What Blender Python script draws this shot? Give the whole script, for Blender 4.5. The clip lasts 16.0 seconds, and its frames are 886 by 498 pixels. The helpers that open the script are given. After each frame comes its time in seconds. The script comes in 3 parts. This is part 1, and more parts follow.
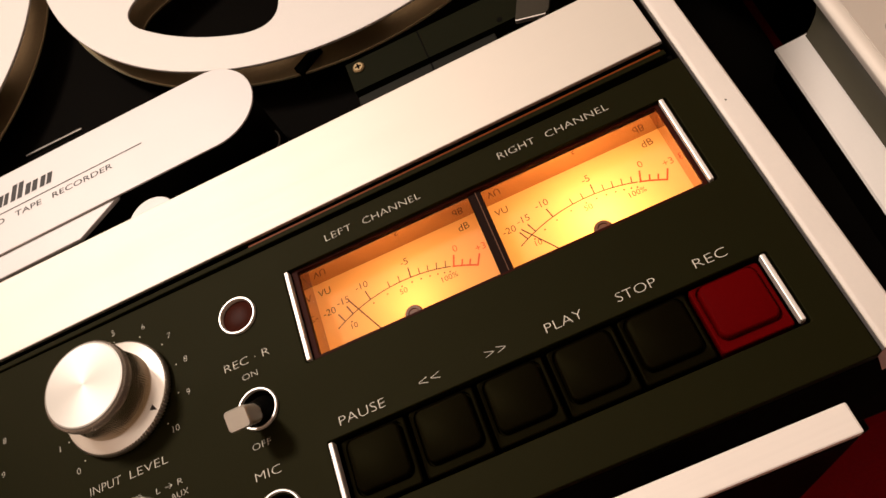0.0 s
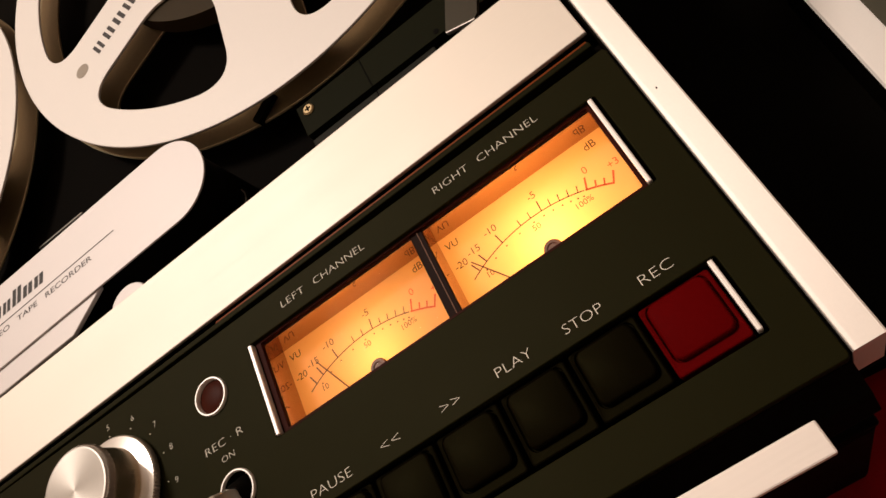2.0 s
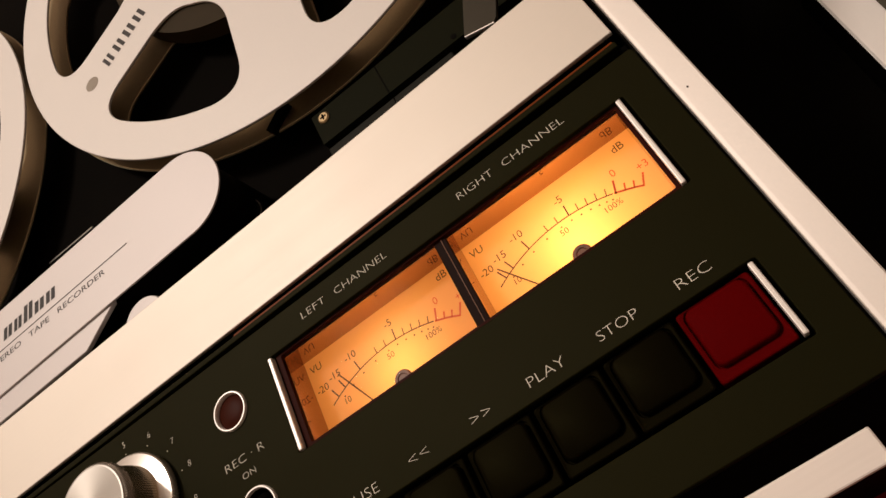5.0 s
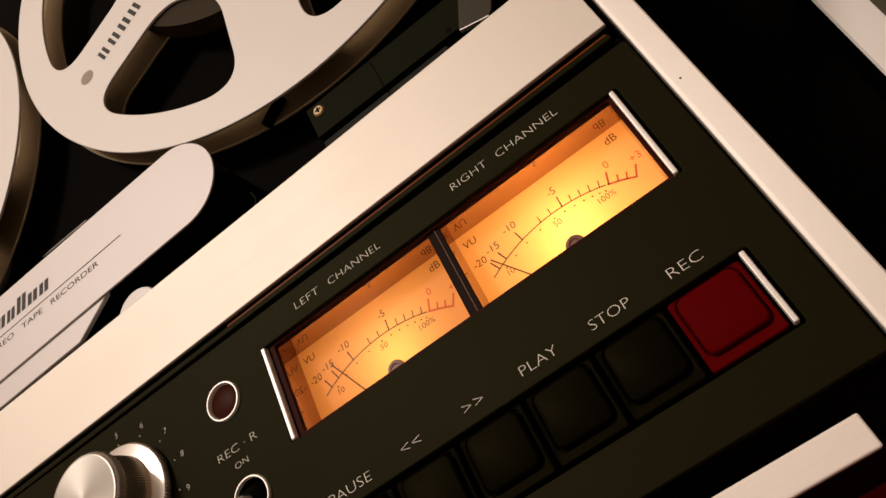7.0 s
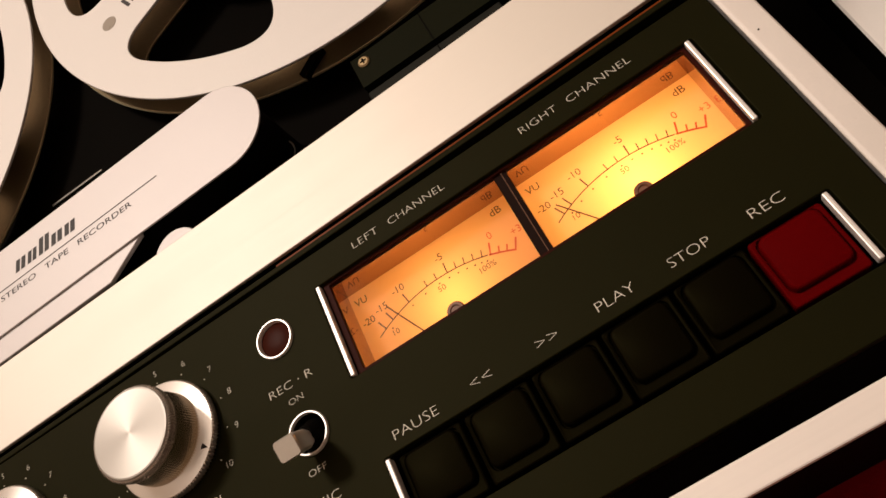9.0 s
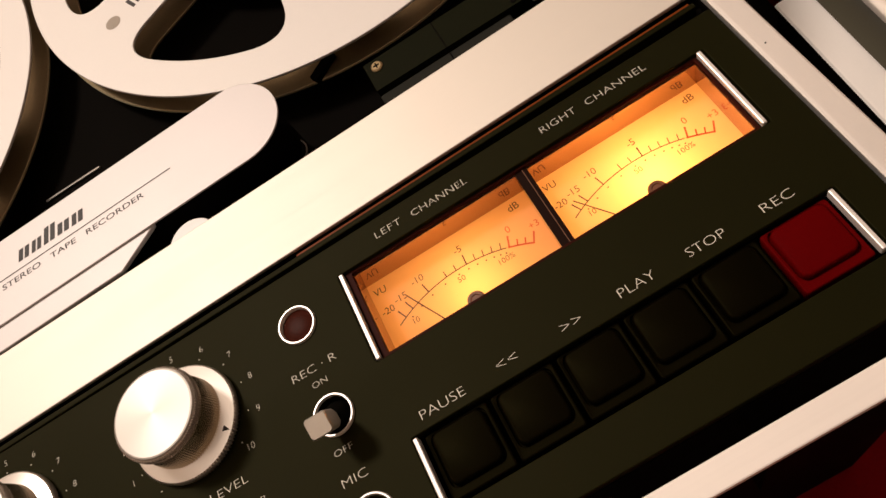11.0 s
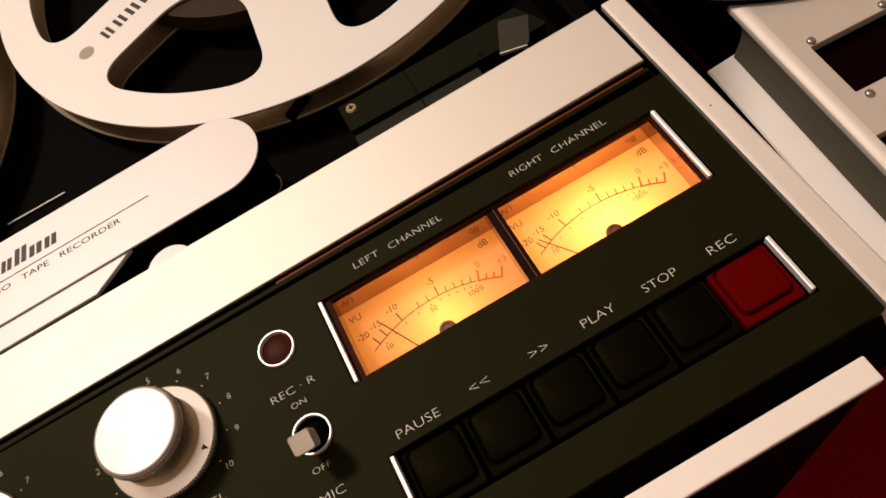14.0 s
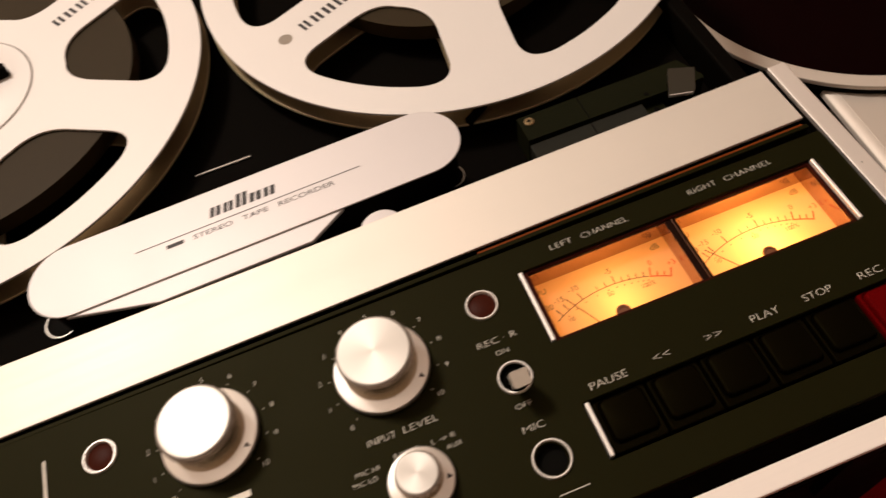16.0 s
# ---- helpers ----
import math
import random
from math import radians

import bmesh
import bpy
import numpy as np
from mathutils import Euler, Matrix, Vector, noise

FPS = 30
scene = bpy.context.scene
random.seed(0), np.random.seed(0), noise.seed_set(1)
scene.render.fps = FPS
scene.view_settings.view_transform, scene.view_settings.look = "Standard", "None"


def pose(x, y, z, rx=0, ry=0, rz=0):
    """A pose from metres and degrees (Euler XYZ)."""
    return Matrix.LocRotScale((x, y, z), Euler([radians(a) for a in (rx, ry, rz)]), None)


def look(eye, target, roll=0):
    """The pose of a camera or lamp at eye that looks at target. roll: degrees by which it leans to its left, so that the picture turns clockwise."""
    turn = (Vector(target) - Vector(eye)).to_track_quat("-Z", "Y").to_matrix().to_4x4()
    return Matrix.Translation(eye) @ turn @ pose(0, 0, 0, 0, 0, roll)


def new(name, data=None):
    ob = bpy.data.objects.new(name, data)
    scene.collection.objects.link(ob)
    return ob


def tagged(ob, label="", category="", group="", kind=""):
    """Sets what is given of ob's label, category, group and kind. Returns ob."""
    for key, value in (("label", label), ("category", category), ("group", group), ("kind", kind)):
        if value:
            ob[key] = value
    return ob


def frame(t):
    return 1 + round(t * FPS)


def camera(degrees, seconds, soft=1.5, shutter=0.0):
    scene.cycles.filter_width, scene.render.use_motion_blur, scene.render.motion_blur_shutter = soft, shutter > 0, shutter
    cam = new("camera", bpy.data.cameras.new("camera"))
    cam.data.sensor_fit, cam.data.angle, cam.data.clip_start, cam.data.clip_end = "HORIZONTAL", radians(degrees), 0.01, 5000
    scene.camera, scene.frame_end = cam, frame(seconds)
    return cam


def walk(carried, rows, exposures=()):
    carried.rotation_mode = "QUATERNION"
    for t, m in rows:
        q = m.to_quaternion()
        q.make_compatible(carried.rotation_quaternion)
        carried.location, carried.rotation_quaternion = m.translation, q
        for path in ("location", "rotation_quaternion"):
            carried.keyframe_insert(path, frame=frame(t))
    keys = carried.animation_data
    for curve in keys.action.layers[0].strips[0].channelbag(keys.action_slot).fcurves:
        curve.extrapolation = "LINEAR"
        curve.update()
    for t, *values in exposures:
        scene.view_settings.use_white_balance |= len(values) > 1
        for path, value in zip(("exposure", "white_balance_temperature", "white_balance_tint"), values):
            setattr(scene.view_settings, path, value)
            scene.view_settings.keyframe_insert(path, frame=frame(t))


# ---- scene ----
cam = camera(60.56, 16.0, shutter=0.4)
PATH = [
    (0, (0.13972, -0.10820, 0.36633), (0.11764, 0.01522, 0.15004), -33.29),
    (0.5, (0.14822, -0.10807, 0.36580), (0.11848, 0.01664, 0.15118), -38.55),
    (1, (0.16228, -0.10876, 0.36140), (0.11989, 0.01696, 0.14951), -46.77),
    (1.5, (0.17657, -0.10504, 0.36035), (0.12414, 0.02111, 0.15098), -52.94),
    (2, (0.18130, -0.10235, 0.35224), (0.12543, 0.02395, 0.14385), -55.58),
    (2.5, (0.18325, -0.09973, 0.34811), (0.12632, 0.02648, 0.13995), -56.72),
    (3, (0.18302, -0.09740, 0.34666), (0.12616, 0.02947, 0.13889), -56.83),
    (3.5, (0.18013, -0.09652, 0.34753), (0.12386, 0.03115, 0.14009), -56.54),
    (6, (0.17452, -0.10072, 0.35065), (0.12144, 0.03007, 0.14431), -54.73),
    (6.5, (0.17467, -0.10108, 0.35027), (0.12143, 0.02944, 0.14380), -54.77),
    (7, (0.17366, -0.10150, 0.34950), (0.12156, 0.02856, 0.14245), -54.38),
    (7.5, (0.17282, -0.10203, 0.35011), (0.12250, 0.02742, 0.14224), -53.69),
    (8, (0.16851, -0.10282, 0.35002), (0.12073, 0.02520, 0.14066), -52.53),
    (8.5, (0.15533, -0.10338, 0.35295), (0.11184, 0.02327, 0.14184), -50.41),
    (9, (0.14307, -0.10244, 0.35558), (0.10415, 0.02293, 0.14282), -48.04),
    (11.5, (0.12067, -0.10872, 0.36709), (0.10713, 0.01832, 0.15219), -36.68),
    (12, (0.11817, -0.11123, 0.36843), (0.11046, 0.01623, 0.15350), -34.19),
    (12.5, (0.11600, -0.11246, 0.36734), (0.11368, 0.01448, 0.15198), -31.91),
    (13, (0.11779, -0.11159, 0.36962), (0.11976, 0.01441, 0.15370), -30.04),
    (13.5, (0.11706, -0.11364, 0.37406), (0.12217, 0.01235, 0.15818), -28.51),
    (14, (0.11126, -0.11061, 0.37950), (0.11949, 0.01622, 0.16421), -26.81),
    (14.5, (0.10643, -0.10666, 0.38576), (0.11763, 0.02180, 0.17158), -24.86),
    (15, (0.10078, -0.10427, 0.38896), (0.11528, 0.02517, 0.17557), -22.08),
    (15.5, (0.07771, -0.10641, 0.39654), (0.09615, 0.02535, 0.18489), -17.92),
    (16, (0.04000, -0.11994, 0.41528), (0.06083, 0.01555, 0.20621), -13.71),
]
walk(cam, [(t, look(eye, target, roll)) for t, eye, target, roll in PATH],
     exposures=[(0, -0.10), (1.5, -0.17), (3, -0.47), (6, -0.55), (8, -0.51), (9, -0.34), (11.5, -0.18), (12.5, -0.14), (16, -0.15)])

# ---- light ----
world = bpy.data.worlds.new("room_light")
world.use_nodes = True
world.node_tree.nodes["Background"].inputs[0].default_value = (1.0, 0.85, 0.7, 1)
world.node_tree.nodes["Background"].inputs[1].default_value = 0.01
scene.world = world


def globe_lamp(name, eye, watts, radius, colour):
    """A round pendant lamp that also lights the ceiling."""
    data = bpy.data.lights.new(name, "POINT")
    data.shadow_soft_size, data.energy, data.color = radius, watts, colour
    ob = new(name, data)
    ob.location = eye
    return ob


globe_lamp("room_lamp", (-0.42, 0.71, 1.50), 79.0, 0.13, (1.0, 0.850, 0.73))


# ---- materials ----
def material(name, colour, rough=0.5, metal=0.0, spec=0.5, vary=0.12, scale=60.0, grain=900.0, bump=0.02, stretch=(1, 1, 1), rough_vary=0.08, tint=None):
    """A surface with slow stains, fine grain and a little relief."""
    mat = bpy.data.materials.new(name)
    mat.use_nodes = True
    nt = mat.node_tree
    bsdf = nt.nodes["Principled BSDF"]
    bsdf.inputs["Metallic"].default_value = metal
    bsdf.inputs["Specular IOR Level"].default_value = spec
    if tint:
        bsdf.inputs["Specular Tint"].default_value = (*tint, 1)
    coord = nt.nodes.new("ShaderNodeTexCoord")
    mapping = nt.nodes.new("ShaderNodeMapping")
    mapping.inputs["Scale"].default_value = stretch
    nt.links.new(coord.outputs["Object"], mapping.inputs["Vector"])
    slow, fine = nt.nodes.new("ShaderNodeTexNoise"), nt.nodes.new("ShaderNodeTexNoise")
    slow.inputs["Scale"].default_value, slow.inputs["Detail"].default_value = scale, 4
    fine.inputs["Scale"].default_value, fine.inputs["Detail"].default_value = grain, 3
    nt.links.new(coord.outputs["Object"], slow.inputs["Vector"])
    nt.links.new(mapping.outputs["Vector"], fine.inputs["Vector"])
    mix = nt.nodes.new("ShaderNodeMix")
    mix.data_type = "RGBA"
    mix.inputs[6].default_value = (*[c * (1 - vary) for c in colour], 1)
    mix.inputs[7].default_value = (*[min(1, c * (1 + vary)) for c in colour], 1)
    both = nt.nodes.new("ShaderNodeMath")
    both.operation = "MULTIPLY_ADD"
    both.inputs[1].default_value = 0.5
    nt.links.new(fine.outputs["Fac"], both.inputs[0])
    half = nt.nodes.new("ShaderNodeMath")
    half.operation = "MULTIPLY"
    half.inputs[1].default_value = 0.5
    nt.links.new(slow.outputs["Fac"], half.inputs[0])
    nt.links.new(half.outputs[0], both.inputs[2])
    nt.links.new(both.outputs[0], mix.inputs[0])
    nt.links.new(mix.outputs[2], bsdf.inputs["Base Color"])
    spread = nt.nodes.new("ShaderNodeMapRange")
    spread.inputs[3].default_value, spread.inputs[4].default_value = rough - rough_vary, rough + rough_vary
    nt.links.new(both.outputs[0], spread.inputs[0])
    nt.links.new(spread.outputs[0], bsdf.inputs["Roughness"])
    relief = nt.nodes.new("ShaderNodeBump")
    relief.inputs["Strength"].default_value, relief.inputs["Distance"].default_value = bump, 0.0004
    nt.links.new(fine.outputs["Fac"], relief.inputs["Height"])
    nt.links.new(relief.outputs[0], bsdf.inputs["Normal"])
    return mat


BRUSHED = material("brushed_aluminium", (0.74, 0.70, 0.645), 0.63, 0.74, 0.3, vary=0.04, scale=25, grain=500, bump=0.05, stretch=(0.03, 3, 1))
SATIN = material("satin_aluminium", (0.63, 0.605, 0.61), 0.55, 0.40, 0.3, vary=0.04, scale=30, grain=1500, bump=0.04)
FACE_SATIN = material("dull_satin_face", (0.66, 0.60, 0.54), 0.55, 0.35, 0.3, vary=0.05, scale=30, grain=1500, bump=0.04)
TRIM = material("side_trim_aluminium", (0.90, 0.87, 0.84), 0.52, 0.88, vary=0.04, scale=30, grain=1500, bump=0.03)
BAR = material("pale_front_bar_aluminium", (0.92, 0.87, 0.83), 0.5, 0.15, 0.4, vary=0.05, scale=30, grain=700, bump=0.04, stretch=(0.05, 2, 1))
REEL_METAL = material("reel_aluminium", (0.745, 0.725, 0.71), 0.55, 0.22, 0.3, vary=0.04, scale=20, grain=1200, bump=0.03)
CHROME = material("polished_nickel", (0.9, 0.87, 0.84), 0.40, 0.45, vary=0.03, rough_vary=0.04)
BLACK = material("black_anodised_panel", (0.0068, 0.0066, 0.0012), 0.57, 0.0, 0.078, vary=0.2, scale=40, grain=2500, bump=0.05, tint=(1.0, 0.92, 0.56))
DECK_BLACK = material("black_deck_plate", (0.0024, 0.0018, 0.0012), 0.65, 0.0, 0.02, vary=0.25, scale=30, grain=2000, bump=0.05)
KEY_BLACK = material("black_key_plastic", (0.0015, 0.0009, 0.0002), 0.52, 0.0, 0.034, vary=0.2, grain=2500, bump=0.06, tint=(1, 0.88, 0.34))
KEY_RED = material("red_key_plastic", (0.095, 0.0006, 0.0010), 0.6, 0.0, 0.012, vary=0.12, grain=2500, bump=0.05)
GUN = material("dark_green_grey_paint", (0.0080, 0.0088, 0.0034), 0.55, 0.0, 0.035, vary=0.15, grain=1800, bump=0.05)
STEP = material("dark_grey_step", (0.020, 0.020, 0.016), 0.5, 0.0, 0.06, vary=0.15, grain=1800)
DULL_GREY = material("dull_grey_metal", (0.050, 0.045, 0.034), 0.40, 0.5, 0.3, vary=0.15, grain=1500)
GREY_STEEL = material("grey_steel", (0.45, 0.43, 0.40), 0.3, 0.9, vary=0.08, grain=1500)
LEVER = material("satin_steel", (0.70, 0.66, 0.59), 0.40, 0.75, vary=0.06, grain=1500)
RUBBER = material("black_rubber", (0.0035, 0.0032, 0.0026), 0.6, 0.0, 0.025)
TAPE = material("brown_tape", (0.030, 0.021, 0.010), 0.45, 0.0, 0.12, vary=0.2, scale=10, grain=300)
DARK_FLANGE = material("dark_red_brown_flange", (0.0040, 0.0003, 0.0003), 0.5, 0.0, 0.02, vary=0.2)
LEDGLASS = material("dark_red_lens", (0.040, 0.0075, 0.0035), 0.45, 0.0, 0.05, vary=0.15)
LEDGE = material("pale_ledge", (0.93, 0.89, 0.86), 0.55, 0.15, vary=0.04)
OLIVE = material("olive_grey_paint", (0.10, 0.090, 0.062), 0.5, 0.0, 0.1, vary=0.12)
INK_LIGHT = material("pale_grey_ink", (0.80, 0.76, 0.68), 0.6, vary=0.08)
INK_DARK = material("black_ink", (0.02, 0.018, 0.02), 0.6, vary=0.08)
INK_DIAL = material("dark_brown_dial_ink", (0.085, 0.022, 0.004), 0.6, vary=0.08)
PIVOT = material("brown_plastic", (0.16, 0.055, 0.018), 0.5, vary=0.1)
INK_RED = material("red_dial_ink", (0.80, 0.11, 0.02), 0.6, vary=0.08)
BRASS = material("brass_screw", (0.42, 0.32, 0.18), 0.35, 0.9, vary=0.1)
CARPET = material("red_carpet", (0.16, 0.0018, 0.004), 0.95, 0.0, 0.1, vary=0.35, scale=14, grain=700, bump=0.9)
WALL_PAINT = material("warm_wall_paint", (0.50, 0.42, 0.34), 0.9, 0.0, 0.2, vary=0.06, scale=2, grain=150, bump=0.1)
CEIL_PAINT = material("ceiling_paint", (0.82, 0.77, 0.70), 0.9, 0.0, 0.2, vary=0.05, scale=2, grain=150, bump=0.1)
WHITE_LINER = material("white_lamp_box", (0.8, 0.76, 0.68), 0.8, vary=0.04)
AMBER_WALL = material("dark_red_meter_wall", (0.16, 0.022, 0.008), 0.25, 0.3, vary=0.1, bump=0.0)
DIVIDER = material("dark_brown_divider", (0.012, 0.004, 0.002), 0.5, 0.0, 0.04, vary=0.1)
# Amber colour that stands in for meter light leaking under the band.
LEAK_AMBER = material("amber_leak_paint", (0.17, 0.036, 0.005), 0.4, 0.0, 0.08, vary=0.15)
LIP_RED = material("dark_red_lip", (0.030, 0.0045, 0.0020), 0.5, 0.0, 0.04, vary=0.15)
REFLECTOR = material("glossy_meter_wall", (0.50, 0.34, 0.25), 0.07, 0.85, vary=0.04, bump=0.0, rough_vary=0.01)
# Darker than the reel metal: shade between the flanges is in this colour.
LOW_FLANGE = material("shade_tinted_lower_flange", (0.36, 0.29, 0.18), 0.34, 0.75, vary=0.25, scale=22)
PALE_OLIVE = material("pale_olive_metal", (0.26, 0.24, 0.15), 0.4, 0.3, vary=0.15)


def dial_material():
    """Thin amber-white dial sheet that lets the bulb behind it shine through."""
    mat = bpy.data.materials.new("translucent_amber_dial")
    mat.use_nodes = True
    nt = mat.node_tree
    nt.nodes.remove(nt.nodes["Principled BSDF"])
    out = nt.nodes["Material Output"]
    through_light, front, mix = (nt.nodes.new(n) for n in ("ShaderNodeBsdfTranslucent", "ShaderNodeBsdfDiffuse", "ShaderNodeMixShader"))
    through_light.inputs[0].default_value = (1.0, 0.55, 0.25, 1)
    front.inputs[0].default_value = (0.85, 0.43, 0.27, 1)
    mix.inputs[0].default_value = 0.28
    nt.links.new(through_light.outputs[0], mix.inputs[1])
    nt.links.new(front.outputs[0], mix.inputs[2])
    nt.links.new(mix.outputs[0], out.inputs[0])
    return mat


def pane_material():
    """Clear window: see-through with a faint gloss."""
    mat = bpy.data.materials.new("clear_window")
    mat.use_nodes = True
    nt = mat.node_tree
    nt.nodes.remove(nt.nodes["Principled BSDF"])
    out = nt.nodes["Material Output"]
    clear, gloss, mix, fres = (nt.nodes.new(n) for n in ("ShaderNodeBsdfTransparent", "ShaderNodeBsdfGlossy", "ShaderNodeMixShader", "ShaderNodeFresnel"))
    gloss.inputs["Roughness"].default_value = 0.03
    fres.inputs[0].default_value = 1.02
    nt.links.new(fres.outputs[0], mix.inputs[0])
    nt.links.new(clear.outputs[0], mix.inputs[1])
    nt.links.new(gloss.outputs[0], mix.inputs[2])
    nt.links.new(mix.outputs[0], out.inputs[0])
    return mat


DIAL = dial_material()
PANE = pane_material()


# ---- building helpers ----
def part(name, bm, mat, parent=None, label="", loc=(0, 0, 0), rot=(0, 0, 0), smooth=None):
    """Links a bmesh or a mesh as one object."""
    if isinstance(bm, bmesh.types.BMesh):
        bmesh.ops.recalc_face_normals(bm, faces=bm.faces)
        me = bpy.data.meshes.new(name)
        bm.to_mesh(me)
        bm.free()
    else:
        me = bm
    if mat and not me.materials:
        me.materials.append(mat)
    if smooth:
        me.polygons.foreach_set("use_smooth", [True] * len(me.polygons))
        me.set_sharp_from_angle(angle=radians(smooth))
    ob = new(name, me)
    ob.location, ob.rotation_euler = loc, [radians(a) for a in rot]
    ob.parent = parent
    if label:
        tagged(ob, label)
    return ob


def thing(name, loc, label, category, group="", rot=0):
    ob = new(name)
    ob.location, ob.rotation_euler = loc, (0, 0, radians(rot))
    ob.empty_display_size = 0.02
    return tagged(ob, label, category, group)


def rings(loops, cap=True):
    """Closed loops of points, joined one to the next."""
    bm = bmesh.new()
    made = [[bm.verts.new(p) for p in loop] for loop in loops]
    for a, b in zip(made, made[1:]):
        for i in range(len(a)):
            j = (i + 1) % len(a)
            bm.faces.new((a[i], a[j], b[j], b[i]))
    if cap:
        bm.faces.new(made[0][::-1])
        bm.faces.new(made[-1])
    return bm


def rrect(w, h, r, n=5):
    r = max(r, 1e-5)
    pts = []
    for cx, cy, a in ((w / 2 - r, h / 2 - r, 0), (r - w / 2, h / 2 - r, 90), (r - w / 2, r - h / 2, 180), (w / 2 - r, r - h / 2, 270)):
        for i in range(n + 1):
            t = radians(a + 90 * i / n)
            pts.append((cx + r * math.cos(t), cy + r * math.sin(t)))
    return pts


def circle(r, n=64, cx=0.0, cy=0.0):
    return [(cx + r * math.cos(2 * math.pi * i / n), cy + r * math.sin(2 * math.pi * i / n)) for i in range(n)]


def at_z(pts, z, dx=0.0, dy=0.0):
    return [(x + dx, y + dy, z) for x, y in pts]


def slab(w, h, r, z0, z1, b=0.0004, dx=0.0, dy=0.0, n=5):
    """A rounded slab with a softened upper edge."""
    return rings([at_z(rrect(w, h, r, n), z0, dx, dy), at_z(rrect(w, h, r, n), z1 - b, dx, dy),
                  at_z(rrect(w - 0.6 * b, h - 0.6 * b, r - 0.3 * b, n), z1 - 0.3 * b, dx, dy), at_z(rrect(w - 2 * b, h - 2 * b, r - b, n), z1, dx, dy)])


def block(x0, x1, y0, y1, z0, z1, b=0.0004):
    return slab(x1 - x0, y1 - y0, b, z0, z1, b, (x0 + x1) / 2, (y0 + y1) / 2, 2)


def lathe(profile, n=64, cx=0.0, cy=0.0, cap=True):
    return rings([at_z(circle(r, n, cx, cy), z) for r, z in profile], cap)


def knurled(profile, n, depth):
    """A turned piece with fine ridges on it: rows of radius, height and whether ridged."""
    loops = []
    for r, z, ridged in profile:
        loops.append([((r - (depth if ridged and i % 2 else 0)) * math.cos(2 * math.pi * i / n), (r - (depth if ridged and i % 2 else 0)) * math.sin(2 * math.pi * i / n), z) for i in range(n)])
    return rings(loops)


def tube(points, radius, n=8):
    """A round bar along points."""
    loops = []
    for k, p in enumerate(points):
        a, b = Vector(points[max(k - 1, 0)]), Vector(points[min(k + 1, len(points) - 1)])
        q = (b - a).to_track_quat("Z", "Y")
        loops.append([tuple(Vector(p) + q @ Vector((radius * math.cos(2 * math.pi * i / n), radius * math.sin(2 * math.pi * i / n), 0))) for i in range(n)])
    return rings(loops)


def as_mesh(ob, name):
    scene.collection.objects.link(ob)
    bpy.context.view_layer.update()
    me = bpy.data.meshes.new_from_object(ob.evaluated_get(bpy.context.evaluated_depsgraph_get()))
    me.name = name
    me.materials.clear()
    data = ob.data
    bpy.data.objects.remove(ob)
    bpy.data.curves.remove(data)
    return me


def plate(name, outer, holes, z0, z1, bevel=0.0):
    """A flat plate with openings that go through it."""
    cu = bpy.data.curves.new(name, "CURVE")
    cu.dimensions, cu.fill_mode = "2D", "BOTH"
    cu.extrude = (z1 - z0) / 2 - bevel
    cu.bevel_depth, cu.bevel_resolution, cu.offset = bevel, 1, -bevel
    for pts in (outer, *holes):
        sp = cu.splines.new("POLY")
        sp.points.add(len(pts) - 1)
        for q, (x, y) in zip(sp.points, pts):
            q.co = (x, y, 0, 1)
        sp.use_cyclic_u = True
    me = as_mesh(bpy.data.objects.new(name, cu), name)
    bm = bmesh.new()
    bm.from_mesh(me)
    bmesh.ops.remove_doubles(bm, verts=bm.verts, dist=2e-6)
    bmesh.ops.translate(bm, verts=bm.verts, vec=(0, 0, (z0 + z1) / 2))
    bm.to_mesh(me)
    bm.free()
    return me


def lettering(string, mat, parent, x0, x1, base, height, z, rot=0.0, name="lettering", centre=False, bold=0.0):
    """Printed words between x0 and x1, capitals of that height; or about the centre x0, base."""
    cu = bpy.data.curves.new(name, "FONT")
    cu.body, cu.size, cu.extrude, cu.resolution_u = string, 1.0, 0.0, 3
    cu.offset = bold - 0.025
    me = as_mesh(bpy.data.objects.new(name, cu), name)
    co = np.empty(len(me.vertices) * 3)
    me.vertices.foreach_get("co", co)
    co = co.reshape(-1, 3)
    lo, hi = co.min(0), co.max(0)
    tall = max(hi[1], 0.6)
    k = height / tall
    sx = k if x1 is None else (x1 - x0) / (hi[0] - lo[0])
    shift = Matrix.Translation((-(lo[0] + hi[0]) / 2, -hi[1] / 2, 0)) if centre else Matrix.Translation((-lo[0], 0, 0))
    me.transform(Matrix.Diagonal((sx, k, 1, 1)) @ shift)
    return part(name, me, mat, parent, loc=(x0, base, z), rot=(0, 0, rot))


def bar2d(x0, x1, y0, y1, z):
    bm = bmesh.new()
    bm.faces.new([bm.verts.new(p) for p in ((x0, y0, z), (x1, y0, z), (x1, y1, z), (x0, y1, z))])
    return bm


# ---- the room ----
def wall(name, x0, x1, y0, y1, z0, z1, mat):
    return tagged(part(name, block(x0, x1, y0, y1, z0, z1, 0.002), mat), kind="structure")


wall("floor", -1.9, 2.1, -1.8, 2.0, -0.1, 0.0, CARPET)
wall("wall_north", -1.9, 2.1, 2.0, 2.1, -0.1, 2.5, WALL_PAINT)
wall("wall_south", -1.9, 2.1, -1.9, -1.8, -0.1, 2.5, WALL_PAINT)
wall("wall_west", -2.0, -1.9, -1.9, 2.1, -0.1, 2.5, WALL_PAINT)
wall("wall_east", 2.1, 2.2, -1.9, 2.1, -0.1, 2.5, WALL_PAINT)
wall("ceiling", -2.0, 2.2, -1.9, 2.1, 2.5, 2.6, CEIL_PAINT)

